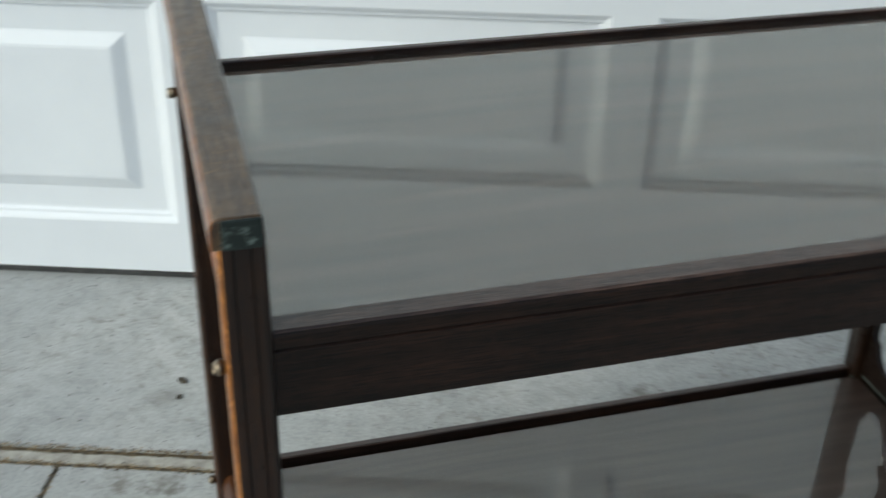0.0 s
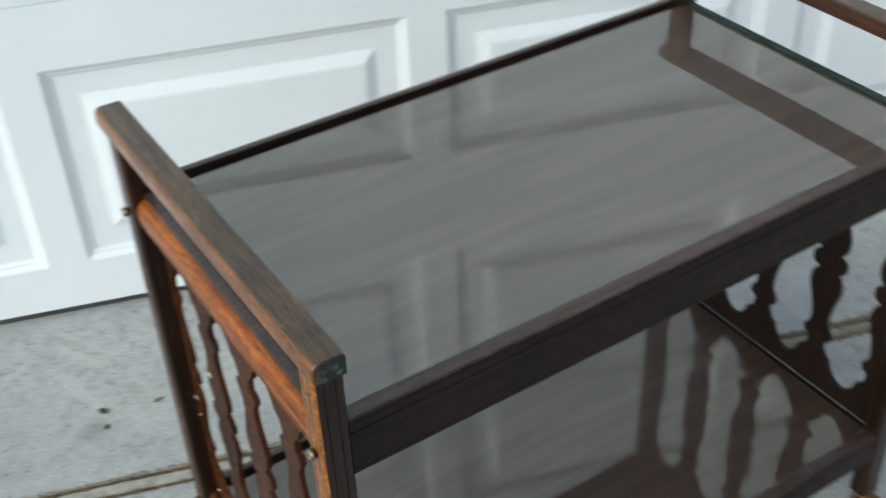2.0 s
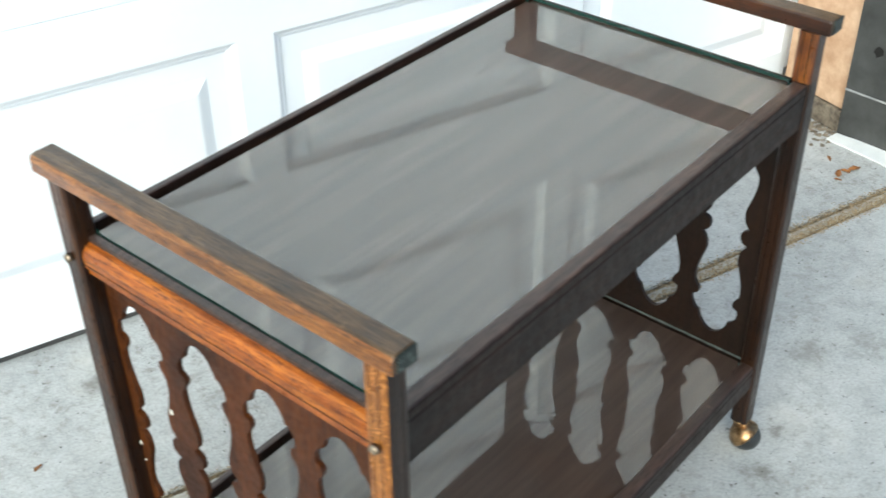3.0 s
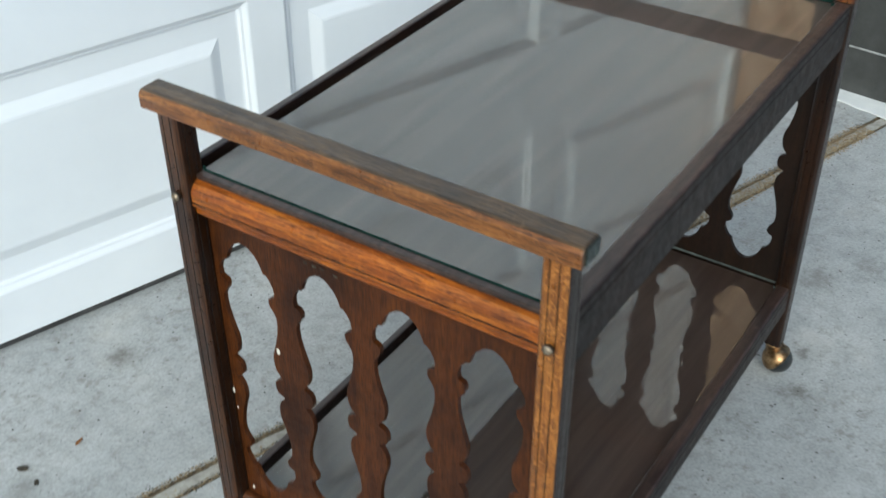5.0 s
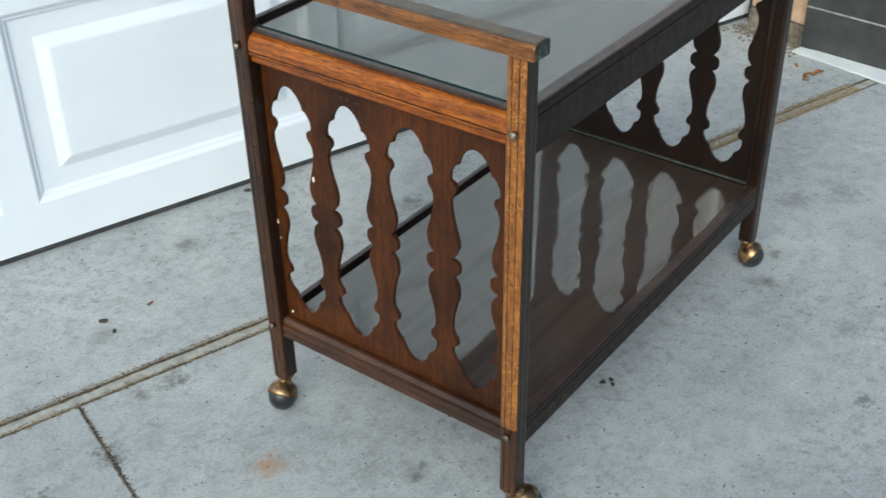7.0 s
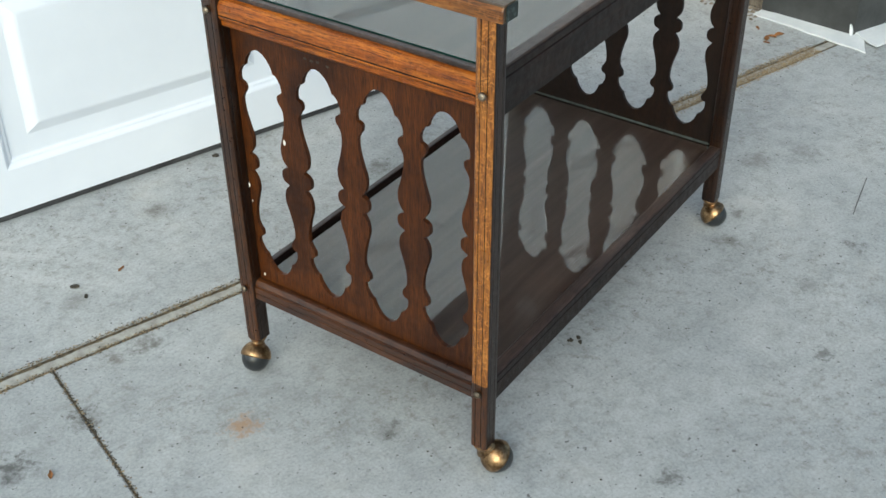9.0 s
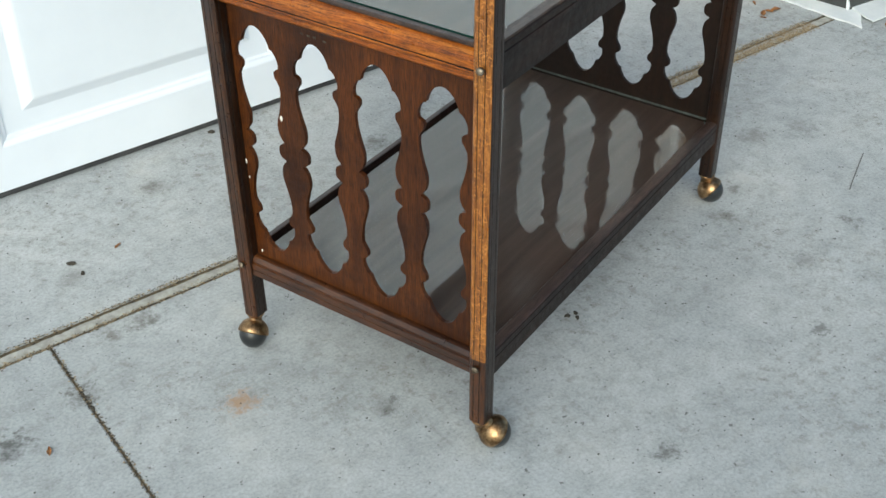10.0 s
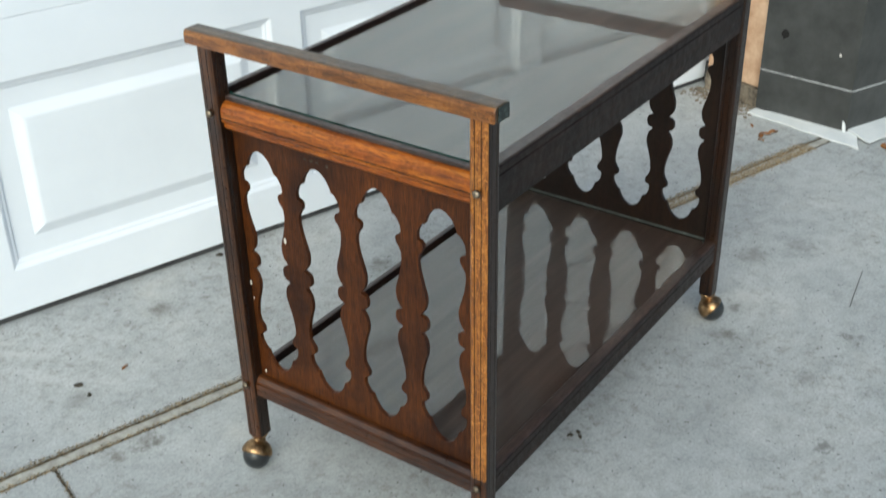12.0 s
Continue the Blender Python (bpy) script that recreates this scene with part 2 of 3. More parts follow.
MARKS = (  # place along and out from the door, size, colour, strength
    (-0.046, -0.558, 0.022, (0.09, 0.085, 0.075), 0.75),
    (0.096, -0.458, 0.03, (0.13, 0.125, 0.11), 0.65),
    (0.274, -0.126, 0.03, (0.15, 0.145, 0.13), 0.55),
    (0.674, -0.241, 0.035, (0.14, 0.135, 0.12), 0.6),
    (0.279, -0.839, 0.018, (0.13, 0.13, 0.12), 0.6),
    (0.52, -1.135, 0.02, (0.13, 0.13, 0.12), 0.6),
    (1.352, -0.698, 0.035, (0.19, 0.19, 0.18), 0.5),
    (1.011, -0.975, 0.02, (0.16, 0.16, 0.15), 0.5),
    (0.89, -1.098, 0.016, (0.15, 0.15, 0.14), 0.55),
    (-0.162, -0.584, 0.018, (0.1, 0.1, 0.09), 0.6),
    (0.122, -0.707, 0.026, (0.36, 0.22, 0.12), 0.6),
    (1.002, -0.809, 0.03, (0.16, 0.155, 0.14), 0.55),
    (1.085, -0.762, 0.022, (0.16, 0.155, 0.14), 0.55),
    (0.051, -0.29, 0.02, (0.2, 0.2, 0.19), 0.5),
    (1.163, -0.949, 0.014, (0.14, 0.14, 0.13), 0.6),
    (0.037, -0.46, 0.02, (0.15, 0.14, 0.12), 0.5),
    (-0.165, -0.598, 0.03, (0.1, 0.1, 0.1), 0.6), (1.254, -0.661, 0.04, (0.17, 0.165, 0.15), 0.5))


def concrete():
    m, n, l, bsdf = material("driveway_concrete")
    v = coords(n, l)
    tex = {}
    for key, scale, detail, rough in (("big", 2.4, 7, 0.62), ("mid", 22.0, 9, 0.78), ("fine", 210.0, 5, 0.7), ("pit", 95.0, 4, 0.6), ("stain", 11.0, 9, 0.8), ("pale", 5.0, 8, 0.7), ("soil", 3.2, 4, 0.6), ("grit", 55.0, 6, 0.75)):
        tex[key] = node(n, "ShaderNodeTexNoise", Scale=scale, Detail=float(detail), Roughness=rough)
        l.new(v, tex[key].inputs["Vector"])
    fac = {k: t.outputs["Fac"] for k, t in tex.items()}
    col = ramp(n, l, fac["big"], ((0.28, (0.300, 0.314, 0.320)), (0.5, (0.374, 0.388, 0.393)), (0.72, (0.456, 0.463, 0.459))))
    col = blend(n, l, 1.0, col, ramp(n, l, fac["mid"], ((0.3, (0.74, 0.74, 0.73)), (0.5, (1.0, 1.0, 1.0)), (0.7, (1.17, 1.17, 1.18)))), "MULTIPLY")
    col = blend(n, l, 1.0, col, ramp(n, l, fac["fine"], ((0.3, (0.76, 0.76, 0.75)), (0.5, (1.0, 1.0, 1.0)), (0.7, (1.17, 1.17, 1.17)))), "MULTIPLY")
    col = blend(n, l, ramp(n, l, fac["pale"], ((0.58, (0, 0, 0)), (0.72, (0.45, 0.45, 0.45)))), col, (0.50, 0.49, 0.46))
    col = blend(n, l, ramp(n, l, fac["stain"], ((0.585, (0, 0, 0)), (0.69, (0.7, 0.7, 0.7)))), col, (0.17, 0.165, 0.15))
    worn_in = n.new("ShaderNodeMath")
    worn_in.operation = "MULTIPLY"
    l.new(ramp(n, l, fac["soil"], ((0.42, (0, 0, 0)), (0.58, (1, 1, 1)))), worn_in.inputs[0])
    l.new(ramp(n, l, fac["grit"], ((0.5, (0, 0, 0)), (0.66, (0.6, 0.6, 0.6)))), worn_in.inputs[1])
    col = blend(n, l, worn_in.outputs[0], col, (0.17, 0.155, 0.125))
    for u, w, size, colour, strength in MARKS:
        far = n.new("ShaderNodeVectorMath")
        far.operation = "DISTANCE"
        far.inputs[1].default_value = (u, w, 0)
        l.new(v, far.inputs[0])
        ragged = n.new("ShaderNodeMath")
        ragged.operation = "MULTIPLY_ADD"
        ragged.inputs[1].default_value = 0.16
        l.new(fac["grit"], ragged.inputs[0])
        l.new(far.outputs["Value"], ragged.inputs[2])
        col = blend(n, l, ramp(n, l, ragged.outputs[0], ((0.078, (strength + 0.2,) * 3), (0.086 + size * 0.9, (0, 0, 0)))), col, colour)
    col = blend(n, l, ramp(n, l, fac["pit"], ((0.65, (0, 0, 0)), (0.69, (0.75, 0.75, 0.75)))), col, (0.075, 0.07, 0.062))
    l.new(col, bsdf.inputs["Base Color"])
    bsdf.inputs["Roughness"].default_value = 0.85
    bumped(n, l, bsdf, fac["fine"], 0.3, 0.0015)
    return m


CONCRETE = concrete()
STRIP = plain("weathered_divider", (0.26, 0.25, 0.225), (0.46, 0.45, 0.41), 0.9, 60.0, 0.7, 0.003)
DIRT = plain("joint_dirt", (0.03, 0.024, 0.015), (0.24, 0.185, 0.115), 0.95, 150.0, 0.8, 0.004)
EARTH = plain("far_ground", (0.16, 0.16, 0.155), (0.26, 0.26, 0.25), 0.95, 0.6)


def paper():
    m, n, l, bsdf = material("black_building_paper")
    t = node(n, "ShaderNodeTexNoise", Scale=16.0, Detail=7.0, Roughness=0.6)
    l.new(coords(n, l), t.inputs["Vector"])
    l.new(ramp(n, l, t.outputs["Fac"], ((0.3, (0.026, 0.027, 0.026)), (0.75, (0.062, 0.064, 0.062)))), bsdf.inputs["Base Color"])
    bsdf.inputs["Roughness"].default_value = 0.6
    bumped(n, l, bsdf, t.outputs["Fac"], 0.5, 0.006)
    return m


PAPER = paper()
TAN = plain("tan_sheathing", (0.40, 0.24, 0.14), (0.66, 0.46, 0.31), 0.85, 18.0, 0.4, 0.002)


# ---- mesh helpers ----
def part(name, bm, mat, parent=None, label="", smooth=False):
    me = bpy.data.meshes.new(name)
    bmesh.ops.recalc_face_normals(bm, faces=bm.faces)
    bm.to_mesh(me)
    bm.free()
    me.materials.append(mat)
    if smooth:
        for p in me.polygons:
            p.use_smooth = True
    ob = new(name, me)
    ob.parent = parent
    if label:
        ob["label"] = label
    return ob


def thing(name, label, category, kind="", group="", m=None):
    ob = tagged(new(name), label, category, group, kind)
    ob.empty_display_size = 0.1
    if m is not None:
        ob.matrix_world = m
    return ob


def box(x0, x1, y0, y1, z0, z1, bevel=0.0, bm=None, segments=2):
    own = bm or bmesh.new()
    made = bmesh.ops.create_cube(own, size=1.0)["verts"]
    bmesh.ops.transform(own, verts=made, matrix=Matrix.LocRotScale(((x0 + x1) / 2, (y0 + y1) / 2, (z0 + z1) / 2), None, (x1 - x0, y1 - y0, z1 - z0)))
    if bevel:
        edges = {e for v in made for e in v.link_edges}
        bmesh.ops.bevel(own, geom=list(edges), offset=bevel, segments=segments, affect="EDGES", profile=0.5)
    return own


def prism(outline, axis, a, b, bm=None):
    """An outline in the two other axes, in xyz order, drawn out along one axis from a to b."""
    own = bm or bmesh.new()

    def at(p, h):
        c = list(p)
        c.insert(axis, h)
        return own.verts.new(c)

    low, high = [at(p, a) for p in outline], [at(p, b) for p in outline]
    own.faces.new(low)
    own.faces.new(high)
    for i in range(len(low)):
        j = (i + 1) % len(low)
        own.faces.new((low[i], low[j], high[j], high[i]))
    return own


def lathe(profile, steps=24, bm=None):
    """Radius and height pairs turned round z."""
    own = bm or bmesh.new()
    rings = [[own.verts.new((r * math.cos(2 * math.pi * k / steps), r * math.sin(2 * math.pi * k / steps), z)) for k in range(steps)] for r, z in profile]
    for low, high in zip(rings, rings[1:]):
        for k in range(steps):
            own.faces.new((low[k], low[(k + 1) % steps], high[(k + 1) % steps], high[k]))
    own.faces.new(rings[0])
    own.faces.new(rings[-1])
    return own


# ---- house side: the frame of the garage door, u along it, v into the house ----
HOUSE = pose(0, 1.030, 0, 0, 0, -17.85)

# ---- ground and driveway ----
bm = bmesh.new()
bmesh.ops.create_grid(bm, x_segments=4, y_segments=4, size=600)
bmesh.ops.translate(bm, verts=bm.verts, vec=(0, 0, -0.12))
ground = tagged(part("ground", bm, EARTH), "plain grey street and ground round the driveway", "ground", kind="structure")

driveway = thing("driveway", "light grey stained concrete driveway slabs", "driveway", "structure", m=HOUSE)
JOINT, W2 = -0.413, 0.0175             # the divider strip, and half the joint's width


def slab(outline):
    bm = prism(outline, 2, -0.115, 0)
    rim = [e for e in bm.edges if all(v.co.z > -0.01 for v in e.verts)]
    bmesh.ops.bevel(bm, geom=rim, offset=0.003, segments=2, affect="EDGES", profile=0.5)
    return part("slab", bm, CONCRETE, driveway)


def cut(v, side):
    """The saw cut that runs out from the joint."""
    return (-0.043 + (v + 0.446) * 0.033 + side * 0.0014, v)


NEAR = JOINT - W2
slab([(-4.2, JOINT + W2), (3.4, JOINT + W2), (3.4, 0.6), (-4.2, 0.6)])
slab([(-4.2, -6.0), cut(-6.0, -1), cut(NEAR, -1), (-4.2, NEAR)])
slab([cut(-6.0, 1), (3.4, -6.0), (3.4, NEAR), cut(NEAR, 1)])
part("cut_dirt", prism([cut(-6.0, -0.98), cut(-6.0, 0.98), cut(NEAR, 0.98), cut(NEAR, -0.98)], 2, -0.06, -0.0018), DIRT, driveway, "dirt in the saw cut")
bm = bmesh.new()
rows = []
for i in range(900):
    u0 = -1.6 + i * 0.0045
    w = 0.0092 + 0.0020 * noise.noise((u0 * 40, 0, 0)) + 0.0022 * noise.noise((u0 * 140, 3, 0))
    s = 0.0014 * noise.noise((u0 * 7, 5, 0))
    z = -0.0022 + 0.0012 * noise.noise((u0 * 25, 9, 0))
    rows.append([bm.verts.new((u0, JOINT + s + side * w * k, zz)) for side, k, zz in ((-1, 1, -0.03), (-1, 1, z - 0.0015), (-1, 0.8, z), (1, 0.8, z), (1, 1, z - 0.0015), (1, 1, -0.03))])
for a, c in zip(rows, rows[1:]):
    for k in range(5):
        bm.faces.new((a[k], a[k + 1], c[k + 1], c[k]))
part("divider_strip", bm, STRIP, driveway, "weathered wooden divider strip in the joint")
part("joint_dirt", box(-4.2, 3.4, JOINT - W2 + 0.0005, JOINT + W2 - 0.0005, -0.08, -0.0045), DIRT, driveway, "dark dirt packed in the joint")

# ---- garage door ----
PITCH, SECTION, FIRST, WIDE = 0.609, 0.540, 0.070, 0.547
DOOR_R = 1.876
door = thing("garage_door", "white sectional garage door with raised panels, closed", "garage door", "structure", m=HOUSE)


def raised_panel(wide, high):
    """A pressed panel: a moulded step in, a flat band and a raised field. Seen from -v."""
    bm = bmesh.new()
    loops = []
    for inset, depth in ((0, 0), (0.003, 0.0015), (0.008, 0.006), (0.012, 0.007), (0.015, 0.0105), (0.018, 0.0112), (0.050, 0.0112), (0.053, 0.0102), (0.069, 0.0030), (0.073, 0.0022)):
        loops.append([bm.verts.new((x, depth, z)) for x, z in ((inset, inset), (wide - inset, inset), (wide - inset, high - inset), (inset, high - inset))])
    for a, b in zip(loops, loops[1:]):
        for k in range(4):
            bm.faces.new((a[k], a[(k + 1) % 4], b[(k + 1) % 4], b[k]))
    bm.faces.new(loops[-1])
    me = bpy.data.meshes.new("panel")
    bmesh.ops.recalc_face_normals(bm, faces=bm.faces)
    bm.to_mesh(me)
    bm.free()
    me.materials.append(DOOR)
    return me


PANEL_Z0, PANEL_Z1 = 0.097, 0.438
panel_mesh = raised_panel(WIDE, PANEL_Z1 - PANEL_Z0)
COLS = range(-5, 3)
DOOR_L = FIRST + PITCH * COLS[0] - 0.06
for s in range(4):
    z0 = s * SECTION
    za, zb = z0 + (0.014 if s == 0 else 0.0005), z0 + SECTION - 0.0005
    bm = bmesh.new()
    # stiles and rails round the panel openings
    box(DOOR_L, DOOR_R, 0, 0.04, za, z0 + PANEL_Z0, 0, bm)
    box(DOOR_L, DOOR_R, 0, 0.04, z0 + PANEL_Z1, zb, 0, bm)
    edges = [DOOR_L] + [x for c in COLS for x in (FIRST + PITCH * c, FIRST + PITCH * c + WIDE)] + [DOOR_R]
    for a, b in zip(edges[0::2], edges[1::2]):
        box(a, b, 0, 0.04, z0 + PANEL_Z0, z0 + PANEL_Z1, 0, bm)
    bmesh.ops.remove_doubles(bm, verts=bm.verts, dist=0.0002)
    section = part("section", bm, DOOR, door)
    for c in COLS:
        p = new("panel", panel_mesh)
        p.parent = section
        p.location = (FIRST + PITCH * c, 0, z0 + PANEL_Z0)
part("backing", box(DOOR_L, DOOR_R, 0.02, 0.038, 0.02, 4 * SECTION - 0.01), DOOR, door)
part("bottom_seal", box(DOOR_L, DOOR_R, 0.004, 0.036, 0.0, 0.016, 0.004), SEAL, door, "dark rubber seal under the door")

# ---- house wall round the door, with the side pier ----
WALL_H = 2.9
wall = thing("wall_north", "house wall over and beside the garage door", "wall", "structure", m=HOUSE)
part("lintel", box(DOOR_L - 0.1, DOOR_R + 0.004, -0.12, 0.10, 4 * SECTION + 0.004, WALL_H), STUCCO, wall)
part("side_wall", box(DOOR_L - 1.6, DOOR_L - 0.004, -0.12, 0.10, 0, WALL_H), STUCCO, wall)
part("pier", box(DOOR_R + 0.006, DOOR_R + 1.5, -0.36, 0.10, 0, WALL_H), STUCCO, wall)
part("jamb_board", box(1.822, DOOR_R + 0.004, -0.205, -0.032, 0.05, WALL_H, 0.003), TAN, wall, "tan bare sheathing board beside the door")
# dark block added in place of the shaded gap between door and jamb
part("gap_block", box(1.845, DOOR_R + 0.004, -0.030, -0.0045, 0.0, 0.06, 0.002), SEAL, wall)
part("jamb_foot", box(1.815, DOOR_R + 0.004, -0.21, -0.032, 0.0, 0.048, 0.004), MORTAR, wall, "rough grey mortar at the foot of the board")

skirt = [(1.812, -0.20), (1.860, -0.425), (2.9, -0.53), (2.9, -0.20)]
part("building_paper", prism(skirt, 2, 0.002, WALL_H), PAPER, wall, "black building paper wrapped round the pier")


def along(p, q, z0, z1, out):
    """A thin bar on the outer side of the line from p to q."""
    d = (Vector(q) - Vector(p)).normalized()
    nrm = Vector((d.y, -d.x))
    a, b = Vector(p) + nrm * 0.0005, Vector(q) + nrm * 0.0005
    return prism([a, b, b + nrm * out, a + nrm * out], 2, z0, z1)


def torn(outline, seed):
    """The outline with ragged edges, a point each two centimetres or so."""
    r, pts = random.Random(seed), []
    for p, q in zip(outline, outline[1:] + outline[:1]):
        n = max(int((Vector(q) - Vector(p)).length / 0.02), 1)
        pts += [(p[0] + (q[0] - p[0]) * k / n + r.uniform(-0.0025, 0.0025), p[1] + (q[1] - p[1]) * k / n + r.uniform(-0.0025, 0.0025)) for k in range(n)]
    return pts


for a, b in zip(skirt[:2], skirt[1:3]):
    part("printed_line", along(a, b, 0.103, 0.1065, 0.0015), LINE, wall, "thin white line printed on the paper")
    part("paper_lap", along(a, b, 0.6, 0.604, 0.003), PAPER, wall)
bm = prism(torn([(1.776, -0.205), (1.808, -0.500), (1.880, -0.440), (1.811, -0.205)], 41), 2, 0.001, 0.005)
tagged(part("flashing_strip", bm, FLASH), "white metal flashing strip lying at the foot of the pier", "flashing", "flashing strips").matrix_world = HOUSE
bm = prism(torn([(1.845, -0.497), (2.9, -0.600), (2.9, -0.50), (1.870, -0.415)], 42), 2, 0.0055, 0.0095)
tagged(part("flashing_strip", bm, FLASH), "white metal flashing strip lying at the foot of the pier", "flashing", "flashing strips").matrix_world = HOUSE

d1 = (Vector(skirt[1]) - Vector(skirt[0])).normalized()
face_turn = Matrix.Translation((*skirt[0], 0)) @ Matrix.Rotation(math.atan2(d1.y, d1.x), 4, "Z") @ Matrix.Rotation(radians(90), 4, "X")


def on_paper(name, outline, mat, label, deep=0.002):
    """A small flat mark on the pier's side, at a way along it and a height."""
    bm = prism(outline, 2, 0.0004, deep)
    bmesh.ops.transform(bm, verts=bm.verts, matrix=face_turn)
    part(name, bm, mat, wall, label)


rng = random.Random(7)
blob = lambda u, z, r, n=11: [(u + r * rng.uniform(0.65, 1.1) * math.cos(2 * math.pi * k / n), z + r * rng.uniform(0.65, 1.1) * math.sin(2 * math.pi * k / n)) for k in range(n)]
on_paper("torn_hole", blob(0.051, 0.203, 0.012), HOLE, "dark torn hole in the paper")
on_paper("staple_fleck", blob(0.190, 0.182, 0.0035), CHIP, "white fleck on the paper")
on_paper("curled_tab", [(0.224, 0.004), (0.2295, 0.004), (0.2295, 0.014), (0.226, 0.024), (0.221, 0.030), (0.222, 0.018)], FLASH, "curled white tab at the corner", 0.006)

# ---- the tea cart ----
cart = thing("tea_cart", "two-tier dark oak tea cart with glass shelves on brass casters", "serving cart")
LEN, DEEP = 0.755, 0.393             # over the legs; between the leg centres across
LEG, HALF, OUT = 0.0265, 0.0122, 0.004  # leg thickness along the cart, half of it across; its outer face
LEG_X, LEG_Y = (OUT + LEG / 2, LEN - OUT - LEG / 2), (0.0, DEEP)
LEG_Z0, LEG_Z1 = 0.053, 0.650


def reeded(hx, hy):
    """A block with rounded corners and two fine grooves on each side."""
    pts, depth, r = [], 0.0022, 0.0045
    for k, (along_, out_) in enumerate(((hx, hy), (hy, hx), (hx, hy), (hy, hx))):
        groove = along_ * 0.36
        side = [(-along_ + r, 0), (-groove - 0.00045, 0), (-groove - 0.0003, depth), (-groove + 0.0003, depth), (-groove + 0.00045, 0), (groove - 0.00045, 0), (groove - 0.0003, depth), (groove + 0.0003, depth), (groove + 0.00045, 0), (along_ - r, 0), (along_ - r * 0.55, r * 0.13), (along_ - r * 0.13, r * 0.55)]
        c, s = round(math.cos(k * math.pi / 2)), round(math.sin(k * math.pi / 2))
        for t, d in side:
            x, y = t, -out_ + d
            pts.append((c * x - s * y, s * x + c * y))
    return pts


def screw():
    bm = lathe([(0.0020, 0.0), (0.0040, 0.0), (0.0040, 0.0022), (0.0050, 0.0024), (0.0048, 0.0040), (0.0036, 0.0058), (0.0018, 0.0064)], 16)
    box(-0.0040, 0.0040, -0.0005, 0.0005, 0.0050, 0.0068, 0, bm)
    return bm


for i, x in enumerate(LEG_X):
    for j, y in enumerate(LEG_Y):
        foot = 0.160 if i == 0 else 0.588         # height where the oak changes tone
        bm = bmesh.new()
        ring = [(px + x, py + y) for px, py in reeded(LEG / 2, HALF)]
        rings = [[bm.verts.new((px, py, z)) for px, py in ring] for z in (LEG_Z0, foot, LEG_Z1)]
        for low, high in zip(rings, rings[1:]):
            for k in range(len(ring)):
                bm.faces.new((low[k], low[(k + 1) % len(ring)], high[(k + 1) % len(ring)], high[k]))
        bm.faces.new(rings[0])
        bm.faces.new(rings[-1])
        label = {(0, 0): "reeded oak leg, painted lit orange on its outer face", (0, 1): "reeded brown oak leg, dark on its inner side"}.get((i, j), "dark brown reeded oak leg")
        leg = part("leg", bm, OAK_SHADE, cart, label)
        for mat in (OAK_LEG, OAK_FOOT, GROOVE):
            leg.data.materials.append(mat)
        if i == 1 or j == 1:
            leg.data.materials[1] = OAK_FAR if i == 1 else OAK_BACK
        # outward and upper faces take the lit oak, the others the shaded one
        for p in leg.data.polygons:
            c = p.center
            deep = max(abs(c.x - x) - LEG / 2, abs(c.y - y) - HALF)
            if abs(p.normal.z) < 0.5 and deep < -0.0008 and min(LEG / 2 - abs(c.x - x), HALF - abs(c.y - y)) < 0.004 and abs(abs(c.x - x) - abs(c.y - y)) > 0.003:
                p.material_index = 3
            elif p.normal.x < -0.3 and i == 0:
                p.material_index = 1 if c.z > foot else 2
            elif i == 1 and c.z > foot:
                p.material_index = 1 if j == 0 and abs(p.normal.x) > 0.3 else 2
        if i == 0:
            for z in (0.5625, 0.146):
                bm = screw()
                bmesh.ops.rotate(bm, verts=bm.verts, matrix=Matrix.Rotation(radians(-90), 3, "Y"))
                bmesh.ops.rotate(bm, verts=bm.verts, matrix=Matrix.Rotation(radians(35 + 50 * j + 70 * (z > 0.3)), 3, "X"))
                bmesh.ops.translate(bm, verts=bm.verts, vec=(OUT, y, z))
                part("screw", bm, STEEL, leg, "dull brass round-head screw", True)

# handles across both ends
for i, x in enumerate(LEG_X):
    x0, x1 = (0.0005, 0.0285) if i == 0 else (LEN - 0.0265, LEN + 0.003)
    bm = box(x0, x1, -0.0225, DEEP + 0.0265, 0.6490, 0.6675)
    outer = x0 if i == 0 else x1
    for wide, edge_x in ((0.0065, outer), (0.0030, x0 + x1 - outer)):
        long_edges = [e for e in bm.edges if all(v.co.z > 0.66 and abs(v.co.x - edge_x) < 1e-5 for v in e.verts) and abs((e.verts[0].co - e.verts[1].co).y) > 0.1]
        bmesh.ops.bevel(bm, geom=long_edges, offset=wide, segments=5, affect="EDGES", profile=0.5)
    rest = [e for e in bm.edges if len(e.link_faces) == 2 and e.calc_face_angle() > 1.2]
    bmesh.ops.bevel(bm, geom=rest, offset=0.0015, segments=2, affect="EDGES", profile=0.5)
    handle = part("handle", bm, OAK_TOP, cart, "rounded oak push handle, worn, with grey sky sheen painted on top")
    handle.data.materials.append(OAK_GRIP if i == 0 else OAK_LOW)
    # top keeps the greyer oak, with the sky's sheen put into its colour
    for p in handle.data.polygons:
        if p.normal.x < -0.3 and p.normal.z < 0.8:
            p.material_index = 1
    part("end_cap", box(x0 + 0.0060, x1 - 0.0006, -0.0240, -0.0222, 0.6496, 0.6668, 0.0008), CAP, handle, "worn green-black painted end")

# upper shelf
RAIL_Y = ((-0.0095, 0.0085), (DEEP - 0.0015, DEEP + 0.0085))
RX0, RX1 = OUT + LEG, LEN - OUT - LEG


